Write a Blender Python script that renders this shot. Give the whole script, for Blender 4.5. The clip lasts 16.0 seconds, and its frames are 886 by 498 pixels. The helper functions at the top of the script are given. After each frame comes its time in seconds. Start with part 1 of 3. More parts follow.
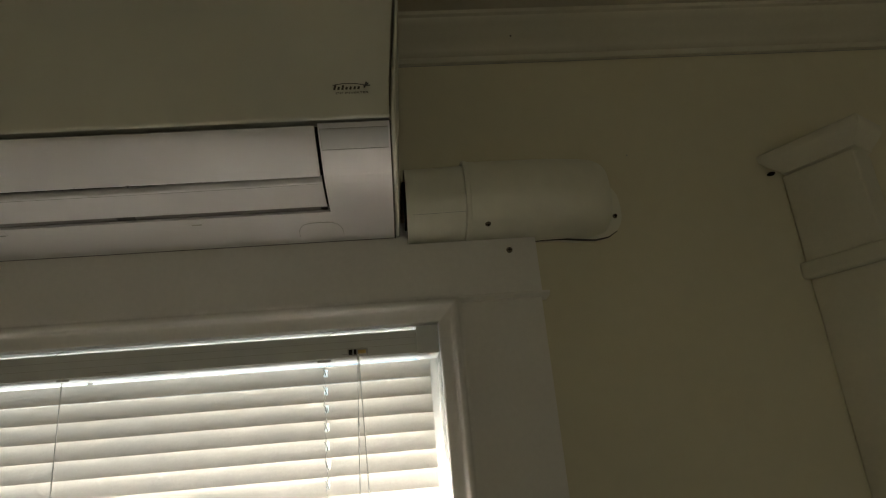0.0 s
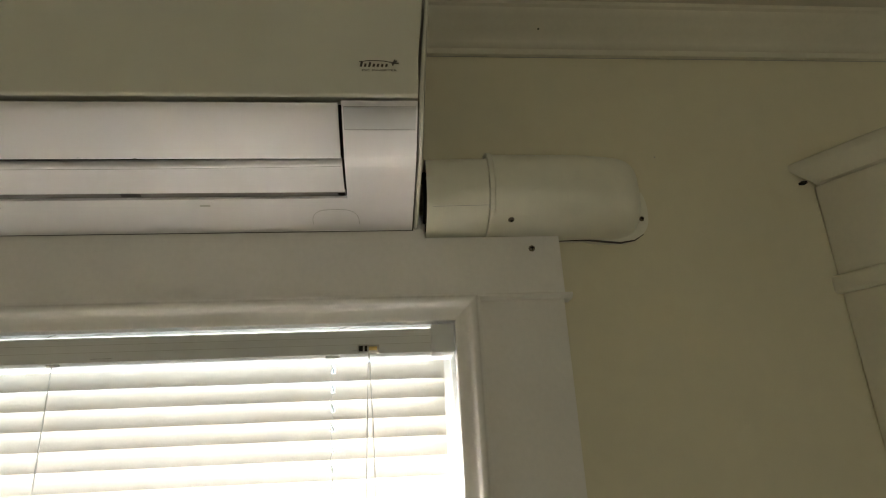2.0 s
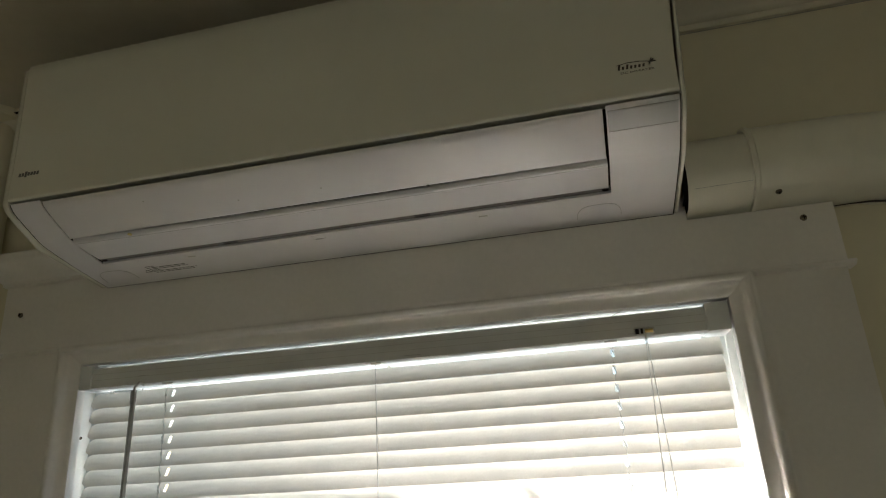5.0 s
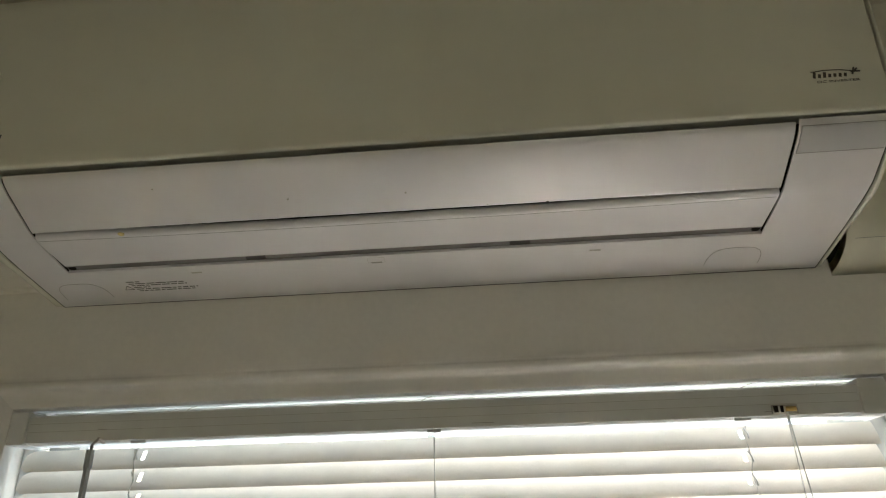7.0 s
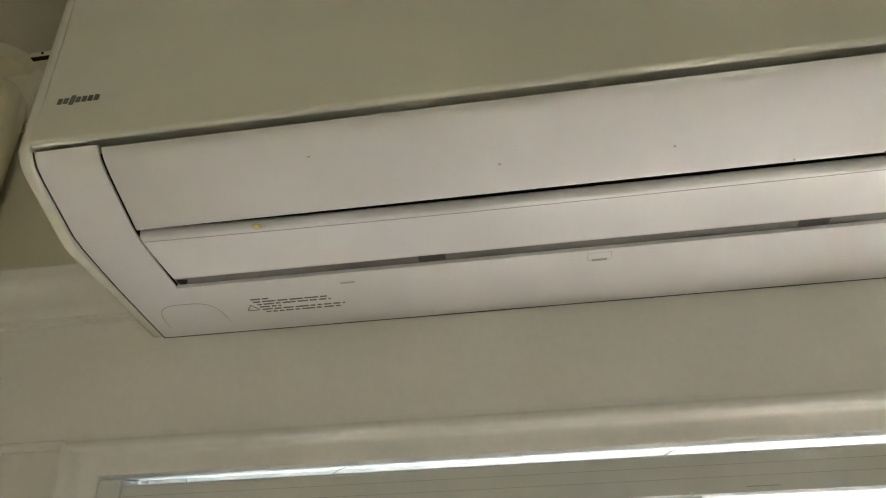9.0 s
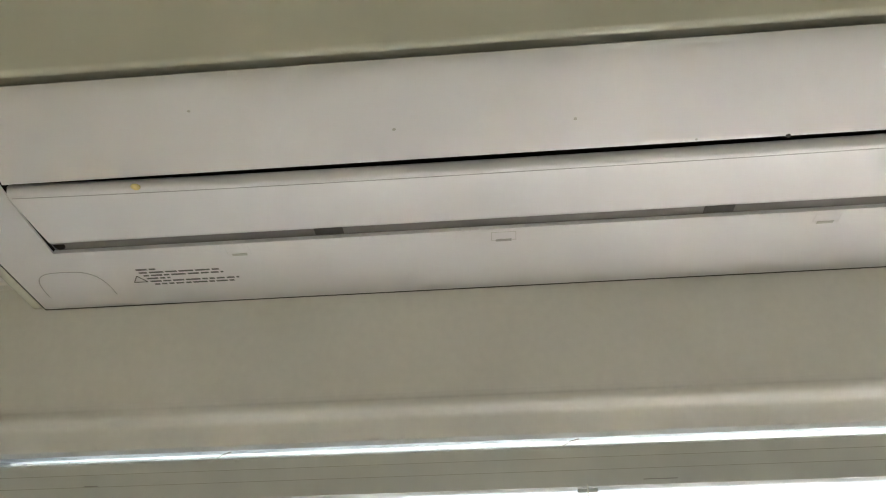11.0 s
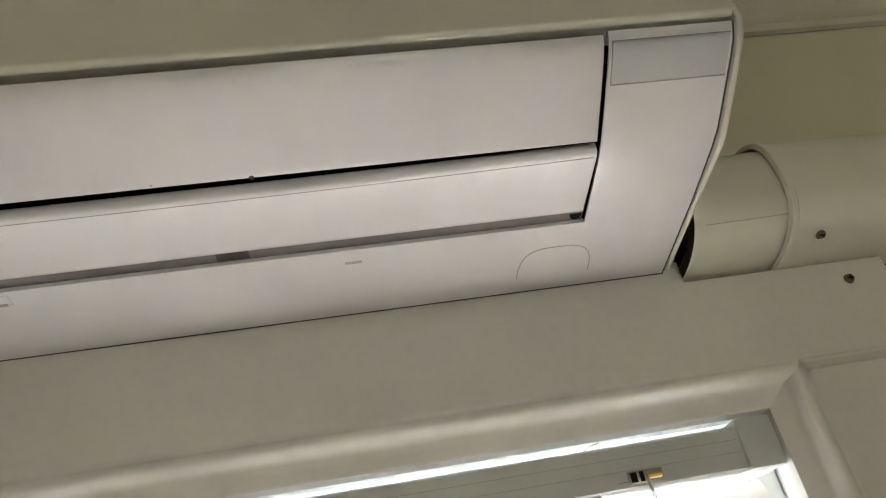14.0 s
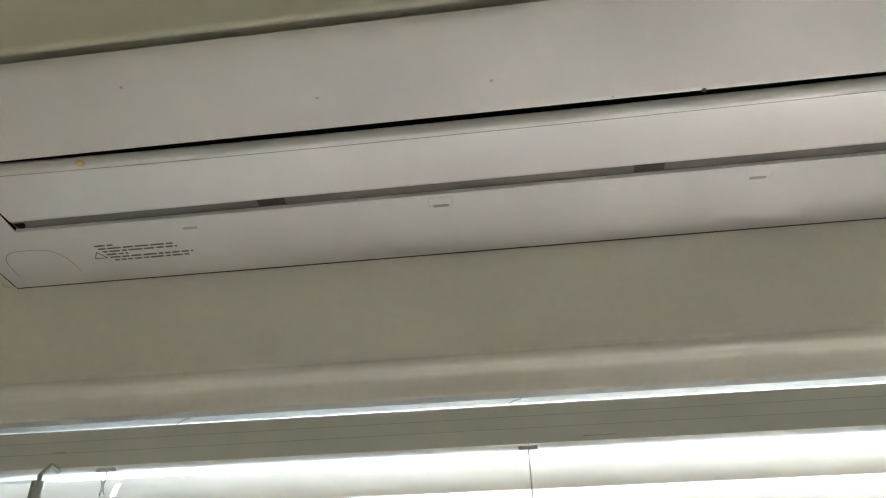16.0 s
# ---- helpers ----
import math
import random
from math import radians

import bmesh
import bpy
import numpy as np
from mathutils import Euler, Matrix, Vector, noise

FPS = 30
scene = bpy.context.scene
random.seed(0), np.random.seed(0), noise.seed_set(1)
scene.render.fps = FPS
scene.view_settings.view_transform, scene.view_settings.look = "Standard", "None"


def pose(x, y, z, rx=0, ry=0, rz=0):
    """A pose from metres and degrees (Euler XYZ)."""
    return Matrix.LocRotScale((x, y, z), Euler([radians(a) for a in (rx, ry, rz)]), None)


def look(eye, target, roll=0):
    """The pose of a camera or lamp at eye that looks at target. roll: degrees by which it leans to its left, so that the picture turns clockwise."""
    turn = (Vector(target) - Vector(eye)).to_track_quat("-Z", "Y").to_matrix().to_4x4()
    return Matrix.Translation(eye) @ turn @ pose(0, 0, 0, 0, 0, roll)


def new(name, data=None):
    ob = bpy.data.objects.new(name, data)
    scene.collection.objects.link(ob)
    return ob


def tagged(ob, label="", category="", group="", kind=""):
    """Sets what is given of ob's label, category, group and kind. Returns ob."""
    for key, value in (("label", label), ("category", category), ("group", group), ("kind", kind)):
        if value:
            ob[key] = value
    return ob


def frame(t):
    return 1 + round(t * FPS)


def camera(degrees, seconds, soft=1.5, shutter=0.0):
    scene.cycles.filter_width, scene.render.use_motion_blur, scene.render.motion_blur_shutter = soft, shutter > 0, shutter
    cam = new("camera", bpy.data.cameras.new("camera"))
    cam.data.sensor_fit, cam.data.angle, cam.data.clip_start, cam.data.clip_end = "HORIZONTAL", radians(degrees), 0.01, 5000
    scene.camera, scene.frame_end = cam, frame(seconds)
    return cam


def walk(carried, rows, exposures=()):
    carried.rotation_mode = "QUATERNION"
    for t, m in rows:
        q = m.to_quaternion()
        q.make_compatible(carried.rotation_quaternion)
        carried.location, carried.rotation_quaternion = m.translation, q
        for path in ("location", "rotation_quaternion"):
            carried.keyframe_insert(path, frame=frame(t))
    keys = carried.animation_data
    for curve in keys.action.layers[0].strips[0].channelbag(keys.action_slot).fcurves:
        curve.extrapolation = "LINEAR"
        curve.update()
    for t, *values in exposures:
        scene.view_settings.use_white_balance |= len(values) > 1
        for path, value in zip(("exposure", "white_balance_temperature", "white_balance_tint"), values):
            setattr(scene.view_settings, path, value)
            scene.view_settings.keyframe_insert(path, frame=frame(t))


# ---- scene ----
SKY, SUN, LAMP_NEAR, LAMP_FAR = 0.05, 5.0, 0.85, 0.26
PILASTER = pose(0.986, 0.004, 0, 0, 0, -58)
EXPOSURES = [(0.0, 2.77, 6900, 10), (0.5, 3.97, 6900, 11), (1.0, 4.24, 6800, 11), (1.5, 4.18, 6750, 11), (2.0, 3.86, 6700, 10), (2.5, 2.89, 6350, 10),
             (3.0, 2.57, 6250, 9), (3.5, 2.65, 6200, 8), (4.0, 2.44, 6350, 9), (4.5, 3.13, 6450, 10), (5.0, 3.15, 6500, 10),
             (7.5, 3.94, 6450, 11), (8.0, 4.19, 6550, 11), (10.5, 4.60, 6150, 11), (12.0, 4.39, 6180, 11), (14.0, 4.34, 6220, 11), (16.0, 4.22, 6200, 11)]

cam = camera(68.3, 16.0, soft=1.1)
PATH = [
    (0, (0.398, -0.817, 1.838), (0.567, 1.067, 2.487), -5.2),
    (0.5, (0.398, -0.817, 1.836), (0.498, 1.04, 2.574), -4.1),
    (1, (0.404, -0.816, 1.838), (0.477, 1.023, 2.622), -4.7),
    (1.5, (0.413, -0.803, 1.839), (0.501, 1.051, 2.584), -6.1),
    (2, (0.368, -0.767, 1.831), (0.562, 1.1, 2.521), -3.0),
    (2.5, (0.337, -0.784, 1.831), (0.51, 1.111, 2.448), -1.7),
    (3, (0.36, -0.792, 1.839), (0.449, 1.119, 2.422), -4.7),
    (3.5, (0.357, -0.774, 1.82), (0.47, 1.143, 2.375), -4.6),
    (4, (0.394, -0.79, 1.834), (0.499, 1.122, 2.413), -7.8),
    (4.5, (0.366, -0.822, 1.826), (0.168, 1.054, 2.49), -4.4),
    (5, (0.289, -0.841, 1.838), (-0.118, 1.007, 2.484), -3.3),
    (5.2, (0.285, -0.842, 1.848), (-0.157, 1.004, 2.479), -3.7),
    (7.3, (0.032, -0.636, 1.885), (-0.052, 1.184, 2.71), -1.2),
    (7.6, (0.0, -0.574, 1.888), (-0.047, 1.229, 2.751), -1.1),
    (8, (-0.031, -0.524, 1.914), (-0.15, 1.22, 2.886), -2.5),
    (8.2, (-0.047, -0.525, 1.934), (-0.223, 1.217, 2.901), -3.9),
    (10.3, (-0.138, -0.508, 1.909), (-0.418, 1.253, 2.815), 1.9),
    (10.5, (-0.121, -0.503, 1.91), (-0.346, 1.257, 2.832), 0.8),
    (11, (-0.061, -0.488, 1.916), (-0.174, 1.269, 2.865), -1.4),
    (11.5, (-0.01, -0.488, 1.925), (-0.039, 1.253, 2.908), -3.2),
    (12, (0.044, -0.474, 1.923), (0.102, 1.26, 2.918), -4.0),
    (12.5, (0.085, -0.482, 1.927), (0.17, 1.246, 2.931), -6.3),
    (13, (0.117, -0.475, 1.923), (0.247, 1.238, 2.947), -7.5),
    (13.5, (0.15, -0.465, 1.926), (0.336, 1.249, 2.94), -9.5),
    (14, (0.182, -0.459, 1.917), (0.429, 1.245, 2.934), -11.2),
    (14.5, (0.135, -0.466, 1.91), (0.199, 1.258, 2.923), -8.4),
    (15, (0.094, -0.471, 1.89), (-0.026, 1.256, 2.892), -3.9),
    (15.5, (0.036, -0.481, 1.906), (-0.126, 1.282, 2.837), -2.8),
    (16, (0.0, -0.484, 1.893), (-0.192, 1.277, 2.82), -1.8),
]
walk(cam, [(t, look(eye, target, roll)) for t, eye, target, roll in PATH], EXPOSURES)

# ---- world and light ----
world = bpy.data.worlds.new("sky")
scene.world = world
world.use_nodes = True
wn = world.node_tree
sky = wn.nodes.new("ShaderNodeTexSky")
sky.sky_type = "NISHITA"
sky.sun_disc = False
sky.sun_elevation = radians(21)
sky.sun_rotation = radians(-65)
wn.links.new(sky.outputs["Color"], wn.nodes["Background"].inputs["Color"])
wn.nodes["Background"].inputs["Strength"].default_value = SKY

sun = new("sun", bpy.data.lights.new("sun", "SUN"))
sun.data.energy, sun.data.angle, sun.data.color = SUN, radians(0.6), (1.0, 0.985, 0.965)
sun.matrix_world = look((0, 0, 0), (0.863, -0.40, -0.37))


def window_lamp(name, x, y, z, width, height, power, target, color):
    lamp = new(name, bpy.data.lights.new(name, "AREA"))
    lamp.data.shape, lamp.data.size, lamp.data.size_y = "RECTANGLE", width, height
    lamp.data.energy, lamp.data.color = power, color
    lamp.matrix_world = look((x, y, z), target)
    return lamp


# skylight in the opening of the window under the unit
window_lamp("window_skylight", 0.0, 0.34, 1.38, 1.0, 1.1, LAMP_NEAR, (0.0, -1.0, 1.38), (0.70, 0.87, 1.0))
# added warm fill lamp, in an unseen opening across the room
window_lamp("unseen_room_fill", 1.4, -4.12, 0.95, 1.5, 1.3, LAMP_FAR, (1.2, 0.0, 0.85), (1.0, 0.92, 0.74))


# ---- materials ----
def material(name, color, rough=0.5, metal=0.0, grain=0.03, grain_scale=40.0, wear=0.05, wear_scale=3.0,
             bump=0.05, bump_scale=300.0, spec=0.5, transmit=0.0, translucent=0.0):
    m = bpy.data.materials.new(name)
    m.use_nodes = True
    n, l = m.node_tree.nodes, m.node_tree.links
    b = n["Principled BSDF"]
    b.inputs["Roughness"].default_value, b.inputs["Metallic"].default_value = rough, metal
    b.inputs["Specular IOR Level"].default_value = spec
    b.inputs["Transmission Weight"].default_value = transmit
    co = n.new("ShaderNodeTexCoord")
    mixes = []
    for scale, amount in ((grain_scale, grain), (wear_scale, wear)):
        t = n.new("ShaderNodeTexNoise")
        t.inputs["Scale"].default_value, t.inputs["Detail"].default_value = scale, 6.0
        l.new(co.outputs["Object"], t.inputs["Vector"])
        r = n.new("ShaderNodeMapRange")
        r.inputs["From Min"].default_value, r.inputs["From Max"].default_value = 0.3, 0.7
        r.inputs["To Min"].default_value, r.inputs["To Max"].default_value = 1 - amount, 1 + amount
        l.new(t.outputs["Fac"], r.inputs["Value"])
        mixes.append(r)
    mul = n.new("ShaderNodeMath")
    mul.operation = "MULTIPLY"
    l.new(mixes[0].outputs[0], mul.inputs[0])
    l.new(mixes[1].outputs[0], mul.inputs[1])
    vec = n.new("ShaderNodeVectorMath")
    vec.operation = "SCALE"
    vec.inputs[0].default_value = color
    l.new(mul.outputs[0], vec.inputs["Scale"])
    l.new(vec.outputs[0], b.inputs["Base Color"])
    rr = n.new("ShaderNodeMath")
    rr.operation = "MULTIPLY"
    rr.inputs[0].default_value = rough
    l.new(mixes[1].outputs[0], rr.inputs[1])
    l.new(rr.outputs[0], b.inputs["Roughness"])
    if bump:
        t = n.new("ShaderNodeTexNoise")
        t.inputs["Scale"].default_value, t.inputs["Detail"].default_value = bump_scale, 4.0
        l.new(co.outputs["Object"], t.inputs["Vector"])
        bp = n.new("ShaderNodeBump")
        bp.inputs["Strength"].default_value, bp.inputs["Distance"].default_value = bump, 0.002
        l.new(t.outputs["Fac"], bp.inputs["Height"])
        l.new(bp.outputs[0], b.inputs["Normal"])
    if translucent:
        tr = n.new("ShaderNodeBsdfTranslucent")
        l.new(vec.outputs[0], tr.inputs["Color"])
        mx = n.new("ShaderNodeMixShader")
        mx.inputs[0].default_value = translucent
        l.new(b.outputs[0], mx.inputs[1])
        l.new(tr.outputs[0], mx.inputs[2])
        l.new(mx.outputs[0], n["Material Output"].inputs["Surface"])
    return m


WALL = material("cream_wall_paint", (0.71, 0.65, 0.485), 0.55, bump=0.12, bump_scale=120, wear=0.04, wear_scale=1.6, grain=0.015)
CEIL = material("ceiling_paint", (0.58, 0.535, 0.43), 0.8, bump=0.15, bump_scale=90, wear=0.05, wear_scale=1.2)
TRIM = material("gloss_trim_paint", (0.80, 0.763, 0.727), 0.56, bump=0.005, bump_scale=60, wear=0.04, wear_scale=5, grain=0.02, grain_scale=150)
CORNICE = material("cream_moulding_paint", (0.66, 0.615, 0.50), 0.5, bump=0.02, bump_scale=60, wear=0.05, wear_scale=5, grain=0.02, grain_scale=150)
PILASTER_PAINT = material("cream_pilaster_paint", (0.73, 0.69, 0.58), 0.5, bump=0.02, bump_scale=60, wear=0.05, wear_scale=5, grain=0.02, grain_scale=150)
JAMB = material("white_window_paint", (0.76, 0.76, 0.74), 0.4, bump=0.005, bump_scale=50, wear=0.06, wear_scale=9, grain=0.03, grain_scale=120)
PANEL = material("ivory_front_panel_plastic", (0.72, 0.70, 0.61), 0.22, spec=0.9, bump=0.03, bump_scale=900, wear=0.02, wear_scale=3, grain=0.008)
PLASTIC = material("white_casing_plastic", (0.75, 0.72, 0.735), 0.24, spec=0.85, bump=0.04, bump_scale=900, wear=0.025, wear_scale=4, grain=0.01)
GREY = material("light_grey_display_plastic", (0.52, 0.515, 0.525), 0.3, bump=0.02, wear=0.02, grain=0.01)
# Near-black stands in for deep shade in gaps and holes; also colours the pivots.
DARK = material("dark_gap_shade_and_pivot", (0.014, 0.011, 0.009), 0.85, bump=0.0, spec=0.1)
# Grey that paints the shade inside the gap behind the vane.
GAP = material("grey_vane_gap_shade", (0.19, 0.175, 0.165), 0.7, bump=0.0, spec=0.2)
DUCT = material("cream_pvc_duct", (0.80, 0.77, 0.66), 0.42, bump=0.05, bump_scale=50, wear=0.04, wear_scale=6)
INK = material("dark_brown_print", (0.06, 0.05, 0.04), 0.5, bump=0.0)
PRINT = material("grey_print", (0.11, 0.105, 0.10), 0.5, bump=0.0)
LINE = material("seam_shadow_line", (0.33, 0.315, 0.30), 0.6, bump=0.0)
# Dark grey of the vane supports, and painted shade in seams and narrow gaps.
SHADE = material("dark_grey_support_and_gap_shade", (0.075, 0.068, 0.062), 0.8, bump=0.0, spec=0.2)
FAINT = material("faint_grey_speck", (0.42, 0.40, 0.36), 0.6, bump=0.0)
STAIN = material("yellow_stain", (0.62, 0.50, 0.22), 0.7, bump=0.0, wear=0.3, wear_scale=200)
SCREW = material("tarnished_screw_metal", (0.20, 0.16, 0.11), 0.45, metal=0.8, bump=0.1, wear=0.4, wear_scale=400)
BRASS = material("brass_roller", (0.62, 0.44, 0.18), 0.3, metal=1.0, bump=0.0)
STEEL = material("cord_lock_steel", (0.45, 0.43, 0.40), 0.35, metal=0.9, bump=0.0)
RAIL = material("white_enamel_headrail", (0.66, 0.66, 0.65), 0.42, bump=0.03, bump_scale=500, wear=0.04, wear_scale=8)
SLAT = material("cream_vinyl_slat", (0.82, 0.765, 0.69), 0.4, bump=0.03, bump_scale=400, wear=0.03, wear_scale=10, translucent=0.22)
CORD = material("white_blind_cord", (0.78, 0.76, 0.72), 0.8, bump=0.3, bump_scale=900)
# Bright translucent white that imitates light leaking through the cord slots.
SLOT_GLOW = material("bright_slot_light", (0.86, 0.86, 0.84), 0.7, bump=0.0, translucent=0.7)
WAND = material("clear_grey_wand", (0.50, 0.50, 0.48), 0.2, bump=0.0, transmit=0.25)
FLOORM = material("oak_floor", (0.34, 0.26, 0.175), 0.4, bump=0.1, bump_scale=30, wear=0.12, wear_scale=2, grain=0.08, grain_scale=14)
GRASS = material("outside_ground", (0.12, 0.12, 0.085), 0.95, bump=0.3, bump_scale=4, wear=0.2, wear_scale=0.3)
GLASS = bpy.data.materials.new("window_glass")
GLASS.use_nodes = True
gb = GLASS.node_tree.nodes["Principled BSDF"]
gb.inputs["Transmission Weight"].default_value, gb.inputs["Roughness"].default_value, gb.inputs["IOR"].default_value = 1.0, 0.0, 1.45


# ---- mesh tools ----
def mesh_of(bm, mat, smooth=False):
    bmesh.ops.recalc_face_normals(bm, faces=bm.faces)
    me = bpy.data.meshes.new("mesh")
    bm.to_mesh(me)
    bm.free()
    me.materials.append(mat)
    if smooth:
        me.shade_smooth()
        me.set_sharp_from_angle(angle=radians(38))
    return me


def thing(name, label, category, kind="", group="", at=(0, 0, 0)):
    ob = new(name)
    ob.location = at
    ob.empty_display_size = 0.02
    return tagged(ob, label, category, group, kind)


def part(name, bm, mat, parent, label="", smooth=True):
    me = bm if isinstance(bm, bpy.types.Mesh) else mesh_of(bm, mat, smooth)
    ob = new(name, me)
    if parent:
        ob.parent = parent
        top = parent
        shift = Vector((0, 0, 0))
        while top:
            shift += top.location
            top = top.parent
        ob.location = -shift
    if label:
        tagged(ob, label)
    return ob


def solid(name, bm, mat, label, category, kind="", group="", smooth=True):
    ob = new(name, mesh_of(bm, mat, smooth))
    return tagged(ob, label, category, group, kind)


def box(x0, x1, y0, y1, z0, z1, r=0.0, seg=2, bm=None):
    own = bmesh.new()
    bmesh.ops.create_cube(own, size=1.0)
    for v in own.verts:
        v.co = Vector(((x0 + x1) / 2 + v.co.x * (x1 - x0), (y0 + y1) / 2 + v.co.y * (y1 - y0), (z0 + z1) / 2 + v.co.z * (z1 - z0)))
    if r:
        bmesh.ops.bevel(own, geom=own.edges[:], offset=r, segments=seg, affect="EDGES", profile=0.5)
    return join(bm, own)


def join(bm, own):
    if bm is None:
        return own
    me = bpy.data.meshes.new("tmp")
    own.to_mesh(me)
    own.free()
    bm.from_mesh(me)
    bpy.data.meshes.remove(me)
    return bm


def extrude_x(points, x0, x1, r=0.0, bm=None):
    """A solid from a closed (y, z) outline between x0 and x1."""
    own = bmesh.new()
    a = [own.verts.new((x0, y, z)) for y, z in points]
    b = [own.verts.new((x1, y, z)) for y, z in points]
    own.faces.new(a)
    own.faces.new(b[::-1])
    for i in range(len(points)):
        j = (i + 1) % len(points)
        own.faces.new((a[j], a[i], b[i], b[j]))
    bmesh.ops.recalc_face_normals(own, faces=own.faces)
    if r:
        sharp = [e for e in own.edges if e.calc_face_angle(0) > radians(45)]
        bmesh.ops.bevel(own, geom=sharp, offset=r, segments=2, affect="EDGES", profile=0.5)
    return join(bm, own)


def place(bm, m):
    bmesh.ops.transform(bm, matrix=m, verts=bm.verts)
    return bm


def tube(points, r, sides=8, bm=None, closed=False):
    own = bmesh.new()
    pts = [Vector(p) for p in points]
    rings = []
    for i, p in enumerate(pts):
        d = (pts[min(i + 1, len(pts) - 1)] - pts[max(i - 1, 0)]).normalized()
        side = d.cross(Vector((0, 0, 1)))
        if side.length < 0.05:
            side = d.cross(Vector((0, 1, 0)))
        side.normalize()
        up = side.cross(d)
        rr = r(i / (len(pts) - 1)) if callable(r) else r
        rings.append([own.verts.new(p + (side * math.cos(k * math.tau / sides) + up * math.sin(k * math.tau / sides)) * rr) for k in range(sides)])
    for a, b in zip(rings, rings[1:]):
        for k in range(sides):
            own.faces.new((a[k], a[(k + 1) % sides], b[(k + 1) % sides], b[k]))
    own.faces.new(rings[0][::-1])
    own.faces.new(rings[-1])
    return join(bm, own)


def disc(center, axis, r, depth, sides=16, r2=None, bm=None):
    own = bmesh.new()
    bmesh.ops.create_cone(own, cap_ends=True, segments=sides, radius1=r, radius2=r if r2 is None else r2, depth=depth)
    q = Vector(axis).normalized().to_track_quat("Z", "Y")
    place(own, Matrix.Translation(center) @ q.to_matrix().to_4x4())
    return join(bm, own)


# ---- room ----
XL, XR, YB, ZC = -0.78, 3.40, -4.2, 2.46
OX0, OX1, OZ0, OZ1 = -0.475, 0.473, 1.02, 2.036          # window opening in the casing
WT = 0.24                                                # wall thickness

bm = box(XL - 0.2, OX0 - 0.02, 0, WT, 0, ZC + 0.2)
box(OX1 + 0.02, XR + 0.2, 0, WT, 0, ZC + 0.2, bm=bm)
box(OX0 - 0.02, OX1 + 0.02, 0, WT, OZ1 + 0.02, ZC + 0.2, bm=bm)
box(OX0 - 0.02, OX1 + 0.02, 0, WT, 0, OZ0 - 0.02, bm=bm)
wall_n = solid("wall_north", bm, WALL, "cream painted plaster wall with a window opening", "wall", "structure", smooth=False)
solid("wall_west", box(XL - 0.2, XL, YB, -0.0005, 0, ZC), WALL, "cream painted plaster wall beside the pipe", "wall", "structure", smooth=False)
solid("wall_east", box(XR, XR + 0.2, YB, -0.0005, 0, ZC), WALL, "cream painted plaster wall", "wall", "structure", smooth=False)
# Unseen wall; its opening is added for the fill lamp.
bm = box(XL - 0.2, 0.6, YB - 0.2, YB - 0.001, 0, ZC)
box(2.2, XR + 0.2, YB - 0.2, YB - 0.001, 0, ZC, bm=bm)
box(0.6, 2.2, YB - 0.2, YB - 0.001, 0, 0.25, bm=bm)
box(0.6, 2.2, YB - 0.2, YB - 0.001, 1.65, ZC, bm=bm)
solid("wall_south", bm, WALL, "cream painted plaster wall with a window opening", "wall", "structure", smooth=False)
solid("floor", box(XL - 0.2, XR + 0.2, YB - 0.2, WT, -0.1, 0), FLOORM, "oak floor", "floor", "structure", smooth=False)
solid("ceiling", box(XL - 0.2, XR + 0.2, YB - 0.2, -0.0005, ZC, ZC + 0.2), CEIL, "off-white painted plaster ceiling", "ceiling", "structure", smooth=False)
solid("ground", box(-400, 400, -400, 600, -0.6, -0.5), GRASS, "ground outside", "ground", "structure", smooth=False)

# crown moulding: fillet, cove and top bead
CROWN = [(0.0, 2.4045), (-0.007, 2.4045), (-0.0085, 2.409), (-0.0085, 2.4125), (-0.013, 2.4145), (-0.016, 2.419), (-0.018, 2.4235),
         (-0.026, 2.430), (-0.034, 2.437), (-0.040, 2.4435), (-0.046, 2.448), (-0.0475, 2.4525), (-0.052, 2.4545), (-0.053, ZC - 0.0003), (0.0, ZC - 0.0003)]
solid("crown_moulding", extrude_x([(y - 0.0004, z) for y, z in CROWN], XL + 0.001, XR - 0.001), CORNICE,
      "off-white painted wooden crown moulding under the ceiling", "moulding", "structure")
bm = bmesh.new()
for x, z in ((0.594, 2.4275),):
    disc((x, -0.0335, z), (0, -0.6, -0.8), 0.0013, 0.001, 8, bm=bm)
part("crack", box(XL + 0.01, XR - 0.01, -0.0014, -0.0006, 2.4036, 2.4043), FAINT, bpy.data.objects["crown_moulding"], "thin brown crack under the moulding")
part("nail_hole", bm, DARK, bpy.data.objects["crown_moulding"], "dark nail hole")
bm = disc((0.745, -0.0006, 2.243), (0, -1, 0), 0.001, 0.001, 8)
part("nail_hole", bm, FAINT, wall_n, "faint nail hole")

# ---- window ----
win = thing("window_1", "white painted wooden sash window with moulded casing and a cut-away head", "window", "structure")
FY = -0.025
bm = bmesh.new()
f = bm.faces.new([bm.verts.new((x, -0.0006, z)) for x, z in ((-0.600, 2.0475), (0.5905, 2.0475), (0.5905, 2.120), (0.424, 2.120), (0.424, 2.1498), (-0.600, 2.1498))])
g = bmesh.ops.extrude_face_region(bm, geom=[f])
for v in g["geom"]:
    if isinstance(v, bmesh.types.BMVert):
        v.co.y = FY
bmesh.ops.bevel(bm, geom=[e for e in bm.edges if all(v.co.y == FY for v in e.verts)], offset=0.0012, segments=2, affect="EDGES", profile=0.5)
part("head_casing", bm, TRIM, win)
